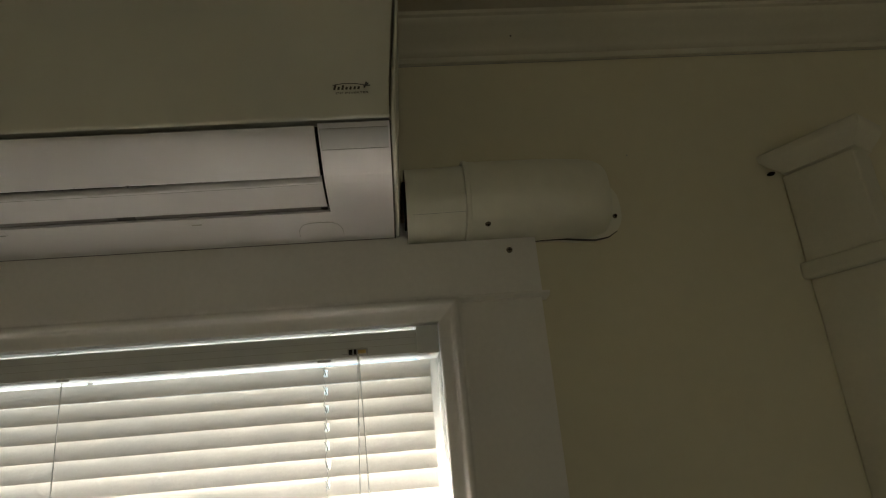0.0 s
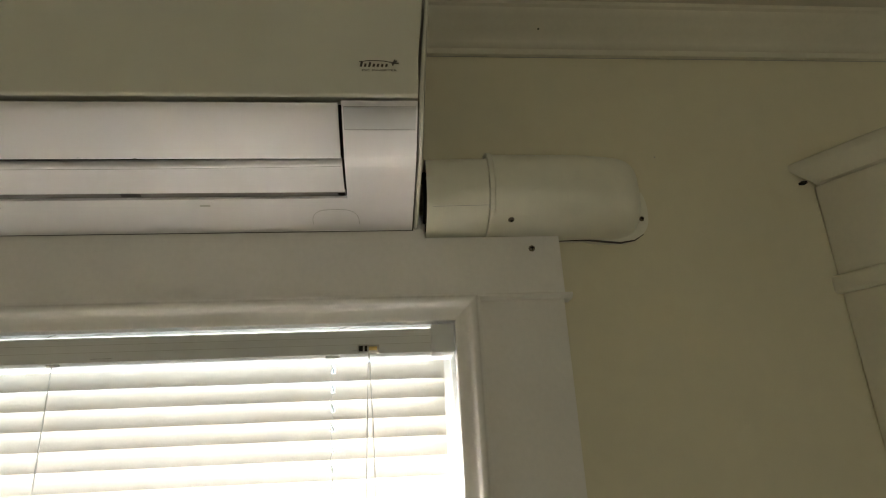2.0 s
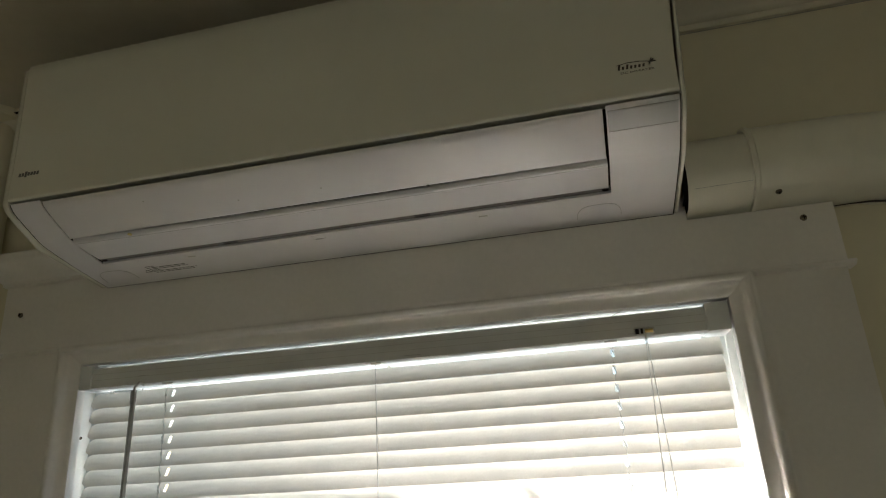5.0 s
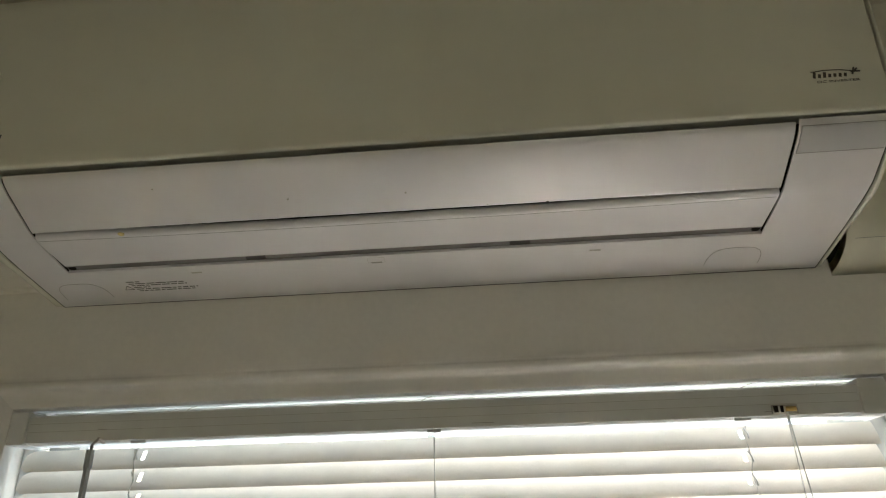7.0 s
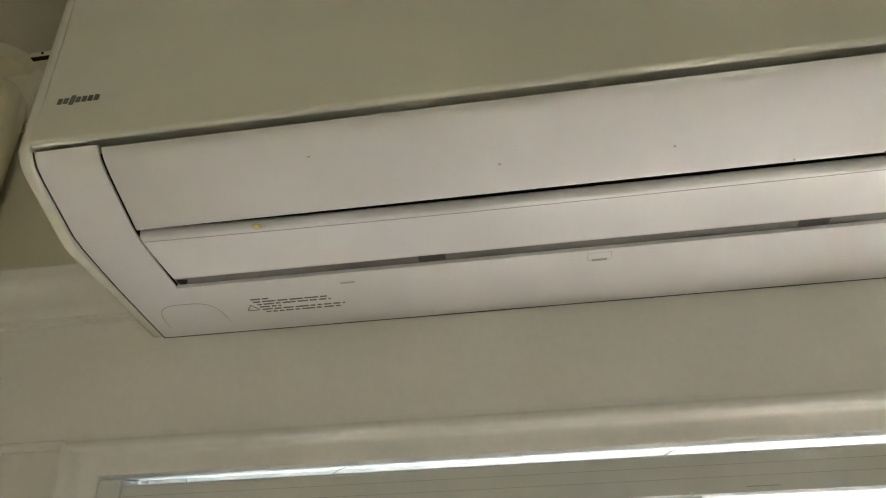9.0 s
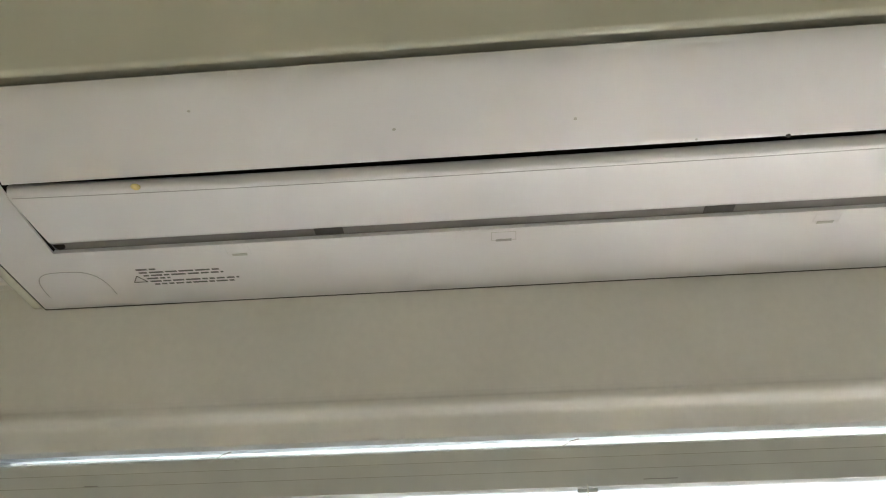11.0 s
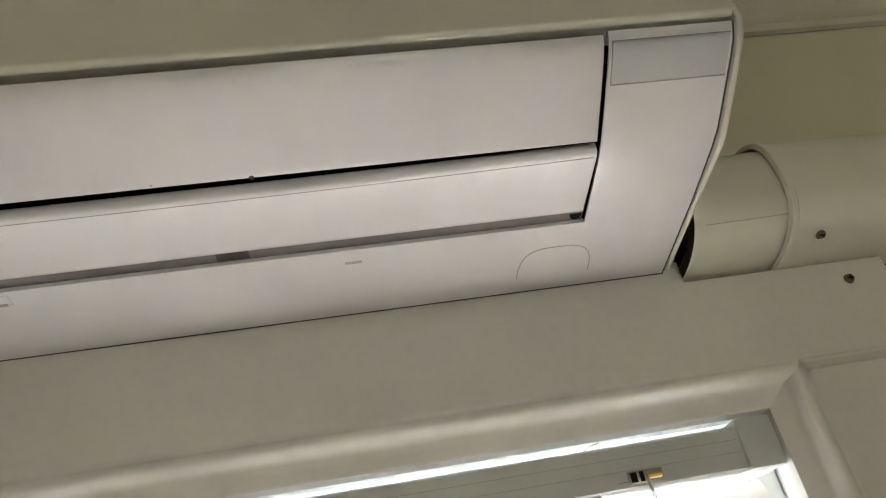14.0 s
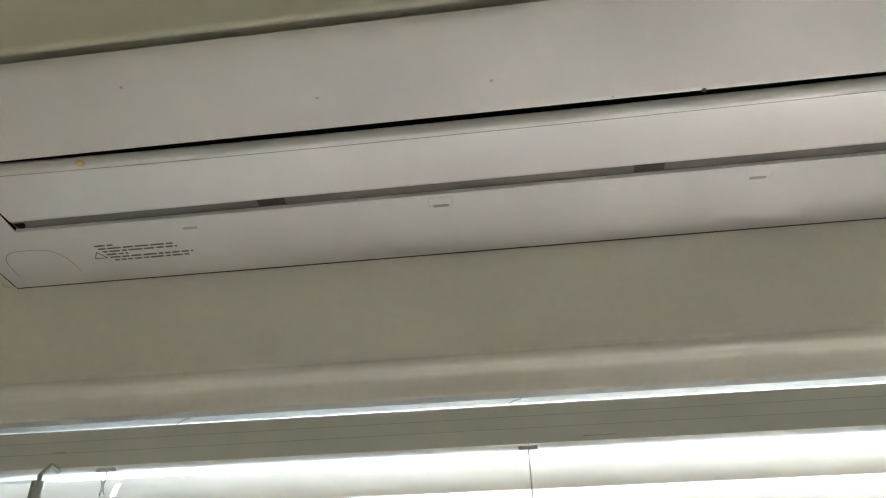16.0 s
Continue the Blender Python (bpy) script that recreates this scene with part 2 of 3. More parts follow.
part("belt_moulding", extrude_x([(-0.0006, 2.0405), (-0.0205, 2.0405), (-0.0225, 2.0418), (-0.0262, 2.0440), (-0.0268, 2.0460), (-0.0255, 2.0475), (-0.0006, 2.0475)], 0.4840, 0.600, 0.0008), TRIM, win)
part("belt_moulding", extrude_x([(-0.0006, 2.0405), (-0.0205, 2.0405), (-0.0225, 2.0418), (-0.0262, 2.0440), (-0.0268, 2.0460), (-0.0255, 2.0475), (-0.0006, 2.0475)], -0.610, -0.4860, 0.0008), TRIM, win)
CORN = [(-0.0006, 2.150), (-0.027, 2.150), (-0.030, 2.152), (-0.030, 2.156), (-0.0335, 2.159), (-0.035, 2.165), (-0.0355, 2.172), (-0.038, 2.179),
        (-0.0415, 2.185), (-0.0445, 2.188), (-0.0455, 2.191), (-0.0455, 2.201), (-0.043, 2.204), (-0.0006, 2.204)]


def cornice(x0, x1, end0=True, end1=True):
    """A cornice with returned, mitred ends."""
    own = bmesh.new()
    rows = []
    for x, sign, ret in ((x0, -1, end0), (x1, 1, end1)):
        rows.append([own.verts.new((x + (sign * -(y + 0.025) if ret and y < -0.026 else 0), y, z)) for y, z in CORN])
    a, b = rows
    n = len(CORN)
    for i in range(n):
        j = (i + 1) % n
        own.faces.new((a[j], a[i], b[i], b[j]))
    own.faces.new(a)
    own.faces.new(b[::-1])
    return own


part("cornice", cornice(-0.600, -0.300, True, False), TRIM, win, "moulded wooden window cornice")
SIDE = [(OX1 + 0.0002, 0.590), (-0.600, OX0 - 0.0002)]
for x0, x1 in SIDE:
    part("side_casing", box(x0, x1, -0.020, -0.0006, 0.98, 2.0404, 0.0006), TRIM, win)
# rounded moulding round the opening, mitred at the corners: (depth, distance outward)
MOULD = [(-0.019, 0.0135), (-0.0253, 0.0135), (-0.0258, 0.0115), (-0.0268, 0.0096), (-0.0288, 0.0084), (-0.0300, 0.0066), (-0.0304, 0.0048), (-0.0298, 0.0028), (-0.0282, 0.0012),
         (-0.0250, 0.0004), (-0.0205, 0.0000), (-0.0178, -0.0006), (-0.0162, -0.0018), (-0.0152, -0.0038), (-0.0142, -0.0064), (-0.0132, -0.0100), (-0.0122, -0.0146),
         (-0.0108, -0.0164), (-0.0040, -0.0168), (0.0040, -0.0168), (0.0040, -0.0002), (-0.019, -0.0002)]


def moulding(corner0, corner1):
    """One side of the moulding between two corner functions of the outward distance."""
    own = bmesh.new()
    a = [own.verts.new((corner0(d)[0], y, corner0(d)[1])) for y, d in MOULD]
    b = [own.verts.new((corner1(d)[0], y, corner1(d)[1])) for y, d in MOULD]
    for i in range(len(MOULD)):
        j = (i + 1) % len(MOULD)
        own.faces.new((a[j], a[i], b[i], b[j]))
    own.faces.new(a)
    own.faces.new(b[::-1])
    return own


TL, TR = (lambda d: (OX0 - d, OZ1 + d)), (lambda d: (OX1 + d, OZ1 + d))
part("bead", moulding(TL, TR), TRIM, win)
part("bead", moulding(TR, lambda d: (OX1 + d, OZ0)), TRIM, win)
part("bead", moulding(TL, lambda d: (OX0 - d, OZ0)), TRIM, win)
part("nail_hole", disc((0.437, -0.0134, 2.0305), (0, -1, -0.2), 0.0011, 0.001, 8), DARK, win, "dark nail hole")
# jamb linings with stepped stops
for x, s in ((OX1, 1), (OX0, -1)):
    part("jamb", box(min(x, x + s * 0.0195), max(x, x + s * 0.0195), -0.0190, WT, OZ0, 2.0355), JAMB, win)
    part("stop_moulding", box(min(x - s * 0.0005, x - s * 0.019), max(x - s * 0.0005, x - s * 0.019), 0.042, 0.0495, OZ0, 2.0235, 0.002), JAMB, win)
part("jamb", box(OX0, OX1, -0.0190, WT, 2.0362, 2.0555), JAMB, win)
part("stop_moulding", box(OX0 + 0.0005, OX1 - 0.0005, 0.042, 0.0495, 2.0240, 2.0357, 0.002), JAMB, win)
part("window_sill", box(OX0 - 0.14, OX1 + 0.14, -0.075, 0.10, 0.98, OZ0 - 0.001, 0.006), TRIM, win)


def sash(y, z0, z1):
    for x0, x1 in ((OX0 + 0.001, OX0 + 0.040), (OX1 - 0.040, OX1 - 0.001)):
        part("window_frame", box(x0, x1, y, y + 0.034, z0, z1, 0.002), JAMB, win)
    for a, b in ((z0, z0 + 0.034), (z1 - 0.030, z1)):
        part("window_frame", box(OX0 + 0.0405, OX1 - 0.0405, y, y + 0.034, a, b, 0.002), JAMB, win)
    # Thin bar hidden behind the blind, added for the narrow shadow on the slats.
    part("shadow_bar", box(-0.0145, -0.0085, y + 0.014, y + 0.020, z0 + 0.0345, z1 - 0.0305, 0.002), JAMB, win)
    for x0, x1 in ((OX0 + 0.041, -0.0150), (-0.0080, OX1 - 0.041)):
        pane = part("pane", box(x0, x1, y + 0.015, y + 0.018, z0 + 0.035, z1 - 0.031), GLASS, win)
        pane.visible_shadow = False


sash(0.085, 1.530, 2.0355)
sash(0.050, OZ0 + 0.001, 1.555)

# ---- blind ----
blind = thing("window_blind", "closed cream vinyl mini blind hanging in the window", "window blind")
HX0, HX1 = -0.440, 0.428
part("headrail", extrude_x([(-0.006, 1.9850), (-0.006, 2.0105), (-0.0045, 2.0120), (-0.0025, 2.0112), (0.031, 2.0112), (0.0325, 2.012), (0.0335, 2.0105), (0.0335, 1.9850), (0.030, 1.9825), (-0.002, 1.9825)], HX0, HX1), RAIL, blind)
for x0, x1 in ((HX0 - 0.021, HX0 + 0.0005), (HX1 - 0.0005, 0.4545)):
    cap = part("end_bracket", box(x0, x1, -0.0095, 0.036, 1.9815, 2.0165, 0.0016), RAIL, blind, "white metal end bracket")
part("valance_lip", box(HX0, HX1, -0.0072, -0.0060, 1.9835, 1.9860), RAIL, blind)
for z in (1.9945, 2.0030):
    part("groove", box(HX0 + 0.002, HX1 - 0.002, -0.0062, -0.0060, z, z + 0.0003), FAINT, blind)
for x, z, w in ((-0.359, 1.9950, 0.010), (0.043, 1.9870, 0.023), (0.334, 1.9872, 0.022)):
    part("scuff", box(x, x + w, -0.0064, -0.0060, z, z + 0.0005), LINE, blind)

SLAT_N, PITCH, TILT = 42, 0.0217, radians(66)


def slat_mesh():
    """A curved slat, its lower edge towards the room, with rounded ends and two cord slots."""
    own = bmesh.new()
    x0, x1, w = -0.4475, 0.4420, 0.0250
    xs = sorted([x0 + (x1 - x0) * i / 16 for i in range(17)] + [c + d for c in (-0.312, 0.312) for d in (-0.0022, 0.0022)])
    vs = [-0.5, -0.42, -0.3, -0.14, 0.0, 0.16, 0.3, 0.42, 0.5]
    rows = []
    for v in vs:
        crown = 0.0016 * (1 - (2 * v) ** 2)
        row = []
        for x in xs:
            inset = max(0.0, abs(v) - 0.25) ** 2 * 0.12
            x += inset if x == x0 else -inset if x == x1 else 0
            row.append(own.verts.new((x, 0.010 + v * w * math.cos(TILT) - crown * math.sin(TILT), v * w * math.sin(TILT) - crown * math.cos(TILT) * -1)))
        rows.append(row)
    for v, a, b in zip(vs, rows, rows[1:]):
        for i in range(len(xs) - 1):
            mid = (xs[i] + xs[i + 1]) / 2
            if min(abs(mid - 0.312), abs(mid + 0.312)) < 0.001 and -0.2 < v < 0.2:
                continue
            own.faces.new((a[i], a[i + 1], b[i + 1], b[i]))
    return own


smesh = slat_mesh()
smesh = mesh_of(smesh, SLAT, True)
for k in range(SLAT_N):
    s = new("slat", smesh)
    s.parent = blind
    s.matrix_basis = pose(random.uniform(-0.0006, 0.0006), 0.0, 1.9660 - k * PITCH, random.uniform(-0.05, 0.05), 0, 0)
zb = 1.9660 - SLAT_N * PITCH
part("bottom_rail", box(-0.4475, 0.4395, 0.000, 0.022, zb - 0.012, zb + 0.006, 0.003), RAIL, blind)
for x in (-0.312, 0.312):
    for y in (-0.0065, 0.0265):
        pts = [(x + 0.0016 * math.sin(k * 2.1), y, 1.986 - k * PITCH / 2) for k in range(2 * SLAT_N)]
        part("ladder_cord", tube(pts, 0.0005, 5), CORD, blind)
    # Short bright tubes drawn as light coming through each slat's slot.
    for k in range(SLAT_N):
        zc = 1.9735 - k * PITCH
        part("slot_light", tube([(x - 0.0015, -0.0068, zc - 0.001), (x + 0.001, -0.0075, zc - 0.006), (x + 0.002, -0.0068, zc - 0.011)], 0.0009, 5), SLOT_GLOW, blind)
    part("cord_guide", box(x - 0.008, x + 0.008, -0.0068, -0.0045, 1.9795, 1.9823, 0.0005), RAIL, blind)
part("lift_cord", tube([(0.004, -0.0078, 1.985), (0.0045, -0.0085, 1.6), (0.005, -0.008, zb)], 0.0006, 5), CORD, blind)
part("cord_guide", box(-0.003, 0.011, -0.0068, -0.0045, 1.9795, 1.9823, 0.0005), RAIL, blind)
# tilt wand
wand = part("tilt_wand", tube([(-0.352, -0.024, 1.958), (-0.353, -0.026, 1.80), (-0.354, -0.028, 1.46)], 0.0036, 6), WAND, blind, "translucent grey plastic tilt wand")
part("wand_hook", tube([(-0.349, -0.008, 1.981), (-0.349, -0.018, 1.984), (-0.351, -0.0245, 1.976), (-0.352, -0.024, 1.955)], 0.0018, 6), STEEL, wand)
part("wand_sleeve", tube([(-0.352, -0.024, 1.972), (-0.352, -0.024, 1.954)], 0.0042, 8), WAND, wand)
# cord lock and pull cords
lock = part("cord_lock", box(0.341, 0.366, -0.0085, -0.0062, 1.9845, 1.9935, 0.0006), STEEL, blind, "steel cord lock with a brass roller")
part("roller", tube([(0.354, -0.0092, 1.989), (0.3635, -0.0092, 1.989)], 0.0024, 10), BRASS, lock)
part("slot", box(0.3425, 0.347, -0.0090, -0.0086, 1.986, 1.9925), DARK, lock)
part("slot", box(0.349, 0.352, -0.0090, -0.0086, 1.986, 1.9925), DARK, lock)
part("pull_cord", tube([(0.3535, -0.010, 1.986), (0.3515, -0.016, 1.90), (0.3495, -0.018, 1.80), (0.3475, -0.018, 1.52)], 0.0007, 5), CORD, blind)
part("pull_cord", tube([(0.3545, -0.010, 1.986), (0.3580, -0.016, 1.90), (0.3610, -0.018, 1.80), (0.3650, -0.018, 1.52)], 0.0007, 5), CORD, blind)
# wire spring clips that hold the rail
for x in (-0.258, -0.004, 0.322):
    part("wire_clip", tube([(x - 0.006, -0.0035, 2.0118), (x, -0.006, 2.0145), (x + 0.006, -0.0068, 2.0158)], 0.0005, 5), STEEL, blind)

# ---- air conditioner ----
ac = thing("air_conditioner", "white and ivory wall-mounted split air conditioner above the window", "air conditioner")
PROF = [(-0.2160, 2.1920), (-0.2100, 2.1835), (-0.2000, 2.1770), (-0.1800, 2.1662), (-0.1600, 2.1555), (-0.1550, 2.1530), (-0.1500, 2.1513), (-0.1250, 2.1472), (-0.1000, 2.1435), (-0.0600, 2.1362), (-0.0270, 2.1303)]


def prof(y):
    for (a, za), (b, zb2) in zip(PROF, PROF[1:]):
        if y <= b:
            return za + (zb2 - za) * (y - a) / (b - a)
    return PROF[-1][1]


def curve_points(ya, yb, lift=0.0, n=14):
    """Points along the underside, moved out by lift."""
    out = []
    for k in range(n + 1):
        y = ya + (yb - ya) * k / n
        d = 0.004
        t = Vector((2 * d, prof(y + d) - prof(y - d))).normalized()
        off = lift(k / n) if callable(lift) else lift
        out.append((y + t.y * off, prof(y) - t.x * off))
    return out


def strip(x0, x1, ya, yb, lift=0.0, thick=0.004, n=14, r=0.0):
    outer = curve_points(ya, yb, lift, n)
    low = (lambda u: lift(u) - thick) if callable(lift) else lift - thick
    inner = curve_points(ya, yb, low, n)
    return extrude_x(outer + inner[::-1], x0, x1, r)


SX0, SX1 = -0.3650, 0.3312
# Inner block in near black, so that the gaps read as deep shade.
body_pts = [(-0.0255, 2.1345), (-0.0255, 2.4015), (-0.185, 2.4015), (-0.199, 2.396), (-0.199, 2.212), (-0.165, 2.196), (-0.11, 2.172), (-0.06, 2.160), (-0.035, 2.150)]
part("body", extrude_x(body_pts, -0.4120, 0.4080), DARK, ac, "inner block coloured near black for the shade in the gaps")
top_pts = [(-0.0255, 2.4020), (-0.1915, 2.4020), (-0.1915, 2.4065), (-0.0255, 2.4065)]
part("top_grille", extrude_x(top_pts, -0.4230, 0.4250), PLASTIC, ac)
# side caps
cap_pts = curve_points(-0.2160, -0.0270, 0.0008, 40)
cap_pts = cap_pts + [(-0.0255, 2.136), (-0.0255, 2.4105), (-0.188, 2.4105), (-0.202, 2.4075), (-0.2095, 2.398), (-0.2168, 2.204)]
def flare(z):
    """The unit widens from the lower lip to the top."""
    return min(1.0, max(0.0, (z - 2.203) / 0.200)) ** 1.4


for inner, outer, inner_gain, outer_gain in ((0.4098, 0.4148, 0.0185, 0.0157), (-0.4140, -0.4230, -0.0120, -0.0095)):
    bm = extrude_x(cap_pts, inner, outer, 0.0022)
    for v in bm.verts:
        edge = (v.co.x - inner) / (outer - inner)
        v.co.x += flare(v.co.z) * (inner_gain + (outer_gain - inner_gain) * edge)
    part("side_panel", bm, PANEL, ac)
# front panel with a rounded lower lip
fp = [(-0.1990, 2.2010), (-0.1990, 2.1965), (-0.2060, 2.1958)]
for k in range(13):
    a = radians(285 - 105 * k / 12)
    fp.append((-0.2151 + 0.0036 * math.cos(a), 2.1981 + 0.0036 * math.sin(a)))
fp += [(-0.21855, 2.2060), (-0.21835, 2.2120), (-0.2167, 2.2400), (-0.2140, 2.3000), (-0.2105, 2.3880), (-0.2085, 2.4045), (-0.2040, 2.4095), (-0.1920, 2.4095), (-0.1920, 2.4045), (-0.2005, 2.398)]
bm = extrude_x(fp, -0.4128, 0.4085)
for v in bm.verts:
    v.co.x += flare(v.co.z) * (0.0180 if v.co.x > 0 else -0.0120)
part("front_panel", bm, PANEL, ac, "ivory flat front panel")
# underside skin: two ends and a rear strip
def end_lift(u):
    """The end covers: set back in front, a flat crease, then rising to the rear cover."""
    y = -0.2152 + u * (0.2152 - 0.0275)
    if y < -0.1545:
        return -0.0012 - 0.0014 * min(1.0, max(0.0, (y + 0.1605) / 0.0060))
    return -0.0026 + 0.0036 * min(1.0, (y + 0.1545) / 0.055)


bm = strip(SX0 - 0.0022, SX1 + 0.0022, -0.0950, -0.0275, 0.0010, 0.004, 12)
for x0, x1 in ((SX1 + 0.0022, 0.4080), (-0.4118, SX0 - 0.0022)):
    join(bm, strip(x0, x1, -0.2152, -0.0275, end_lift, 0.0016, 60))
part("lower_cover", bm, PLASTIC, ac)
# Dark strips paint the shade of the groove beside each side cap.
for x0, x1 in ((0.4081, 0.4096), (-0.4138, -0.4119)):
    part("seam", strip(x0, x1, -0.2152, -0.0275, lambda u: end_lift(u) - 0.0006, 0.002, 60), SHADE, ac)
# Dark strip added for the shade line where the unit meets the wall.
part("rear_gap_shade", box(-0.4135, 0.4095, -0.0270, -0.0252, 2.1296, 2.1335), SHADE, ac, "dark grey strip drawn as shade between the unit and the wall")
# grey display cover
part("display_cover", strip(SX1 + 0.0045, 0.4062, -0.2113, -0.1914, -0.0005, 0.001, 8), GREY, ac, "light grey display cover")
part("seam", strip(SX1 + 0.0040, 0.4066, -0.1912, -0.1908, -0.0004, 0.001, 2), LINE, ac)
part("seam", strip(SX1 + 0.0040, 0.4066, -0.2119, -0.2116, -0.0004, 0.001, 2), LINE, ac)
part("seam", strip(SX1 + 0.0040, SX1 + 0.0043, -0.2116, -0.1912, -0.0004, 0.001, 6), LINE, ac)
# louvre flap and lower vane
flap = part("louvre_flap", strip(SX0 + 0.0012, SX1 - 0.0012, -0.2140, -0.1614, 0.0004, 0.0035, 18, 0.0007), PLASTIC, ac)
# Strip behind the vane with the gap's shade put into its colour.
part("gap_shade_strip", strip(SX0 - 0.001, SX1 + 0.001, -0.1063, -0.0944, -0.0022, 0.001, 4), GAP, ac)
def vane_lift(u):
    """The front edge of the vane rolls up into the gap."""
    return -0.0006 - 0.0042 * max(0.0, 1 - u / 0.085) ** 2 - 0.0012 * max(0.0, (u - 0.93) / 0.07) ** 2


def bowed(bm, pull=0.0036):
    """The long vane has drawn back from the flap in its middle."""
    for v in bm.verts:
        w = (v.co.x - (SX0 + SX1) / 2) / ((SX1 - SX0) / 2)
        front = min(1.0, max(0.0, (-0.1030 - v.co.y) / 0.050))
        dy = pull * max(0.0, 1 - abs(w) ** 2.5) * front
        v.co.y += dy
        v.co.z -= 0.15 * dy
    return bm


def bowed_strip(ya, yb, lift, thick, n, inset):
    cuts = 24
    xs = [SX0 + inset + (SX1 - SX0 - 2 * inset) * k / cuts for k in range(cuts + 1)]
    outer = curve_points(ya, yb, lift, n)
    inner = curve_points(ya, yb, (lambda u: lift(u) - thick) if callable(lift) else lift - thick, n)[::-1]
    own = bmesh.new()
    rings = [[own.verts.new((x, y, z)) for y, z in outer + inner] for x in xs]
    for a, b in zip(rings, rings[1:]):
        for k in range(len(a)):
            m = (k + 1) % len(a)
            own.faces.new((a[m], a[k], b[k], b[m]))
    own.faces.new(rings[0])
    own.faces.new(rings[-1][::-1])
    return bowed(own)


vane = part("lower_vane", bowed_strip(-0.1582, -0.1030, vane_lift, 0.0018, 40, 0.0003), PLASTIC, ac)
part("seam", bowed_strip(-0.1517, -0.1513, -0.0004, 0.001, 1, 0.002), LINE, vane)
for x in (-0.1655, 0.1015):
    part("vane_support", strip(x - 0.010, x + 0.010, -0.1045, -0.0965, -0.0016, 0.002, 4), SHADE, ac, "dark vane support")
for x in (SX0 + 0.004, SX1 - 0.004):
    part("vane_pivot", disc((x, -0.0990, prof(-0.0990) + 0.0046), (0, -0.3, -1), 0.0042, 0.005, 14), DARK, ac, "dark vane pivot")


def on_skin(x, y, lift=0.0018):
    lift -= 0.0003 if y > -0.12 else 0.0
    return Vector((x, *curve_points(y, y + 0.001, lift, 1)[0]))


# screw cover outlines
for x in (-0.372, 0.318):
    pts = []
    for k in range(19):
        a = math.pi * k / 18
        c, s = math.cos(a), math.sin(a)
        u = math.copysign(abs(c) ** 0.6, c)
        pts.append(on_skin(x - 0.027 * u, -0.0432 - 0.0303 * abs(s) ** 0.7, 0.0014))
    part("seam", tube(pts, 0.00033, 4), LINE, ac)
# filter latches
for x in (-0.234, -0.044, 0.176):
    bm = None
    for a, b in ((((x - 0.0085), -0.0914), ((x - 0.0085), -0.0828)), ((x + 0.0085, -0.0914), (x + 0.0085, -0.0828)), ((x - 0.0085, -0.0828), (x + 0.0085, -0.0828)), ((x - 0.0085, -0.0914), (x + 0.0085, -0.0914))):
        bm = tube([on_skin(a[0], a[1], 0.0013), on_skin(b[0], b[1], 0.0013)], 0.00016, 4, bm=bm)
    part("latch_outline", bm, PLASTIC if abs(x) > 0.1 else FAINT, ac)
    part("latch", strip(x - 0.0055, x + 0.0055, -0.0840, -0.0818, 0.0013, 0.0004, 2), LINE if abs(x) < 0.1 else FAINT, ac)
# caution print: triangle and unreadable lines
bm = None
tri = [(-0.3245, -0.0570), (-0.3193, -0.0645), (-0.3140, -0.0570)]
for i in range(3):
    a, b = tri[i], tri[(i + 1) % 3]
    bm = tube([on_skin(a[0], a[1], 0.0015), on_skin(b[0], b[1], 0.0015)], 0.00035, 4, bm=bm)
part("caution_symbol", bm, PRINT, ac, "printed caution triangle")
rows_t = [(-0.0715, -0.317, -0.302), (-0.0678, -0.316, -0.255), (-0.0642, -0.314, -0.253), (-0.0606, -0.313, -0.295), (-0.0570, -0.312, -0.245), (-0.0534, -0.310, -0.248)]
for y, xa, xb in rows_t:
    bm, x = None, xa
    while x < xb:
        w = min(random.choice((0.004, 0.006, 0.0085, 0.011)), xb - x)
        own = strip(x, x + max(w, 0.002), y - 0.0008, y + 0.0008, 0.0012, 0.0003, 1)
        bm = own if bm is None else join(bm, own)
        x += w + 0.0016
    part("caution_text_line", bm, PRINT, ac, "unreadable grey caution print")
# specks and stains
for x, y, r, m, nm in ((-0.0007, -0.1791, 0.0009, FAINT, "stain"), (-0.1085, -0.1798, 0.0009, FAINT, "speck"), (-0.2288, -0.1973, 0.0008, FAINT, "speck"),
                       (-0.2787, -0.1547, 0.0026, STAIN, "stain"), (0.1261, -0.1617, 0.0013, INK, "speck"), (0.072, -0.163, 0.0006, FAINT, "speck")):
    p = on_skin(x, y, 0.0006)
    t = curve_points(y, y + 0.004, 0, 1)
    nrm = Vector((0, t[1][1] - t[0][1], -(t[1][0] - t[0][0])))
    if nm == "stain" and y > -0.16:
        p = on_skin(x, y, -0.0006)
    bm = disc(p, nrm, r, 0.0005, 9)
    for v in bm.verts:
        v.co.x += (v.co.x - x) * random.uniform(-0.1, 0.5)
    part(nm, bm, m, ac)
# maker's marks as plain shapes
bm = None
for k in range(7):
    x = 0.3525 + k * 0.0042
    h = (0.0060, 0.0038, 0.0055, 0.0036, 0.0036, 0.0036, 0.0036)[k]
    own = place(box(-0.0011, 0.0011, -0.0003, 0.0, 0, h), Matrix.Translation((x, -0.2175, 2.2285)) @ Matrix.Shear("XY", 4, (0, 0)) @ pose(0, 0, 0, 0, 12, 0))
    bm = own if bm is None else join(bm, own)
bm = tube([(0.351, -0.2175, 2.2345), (0.362, -0.2175, 2.2362), (0.375, -0.2175, 2.2356), (0.383, -0.2175, 2.2340)], 0.00045, 4, bm=bm)
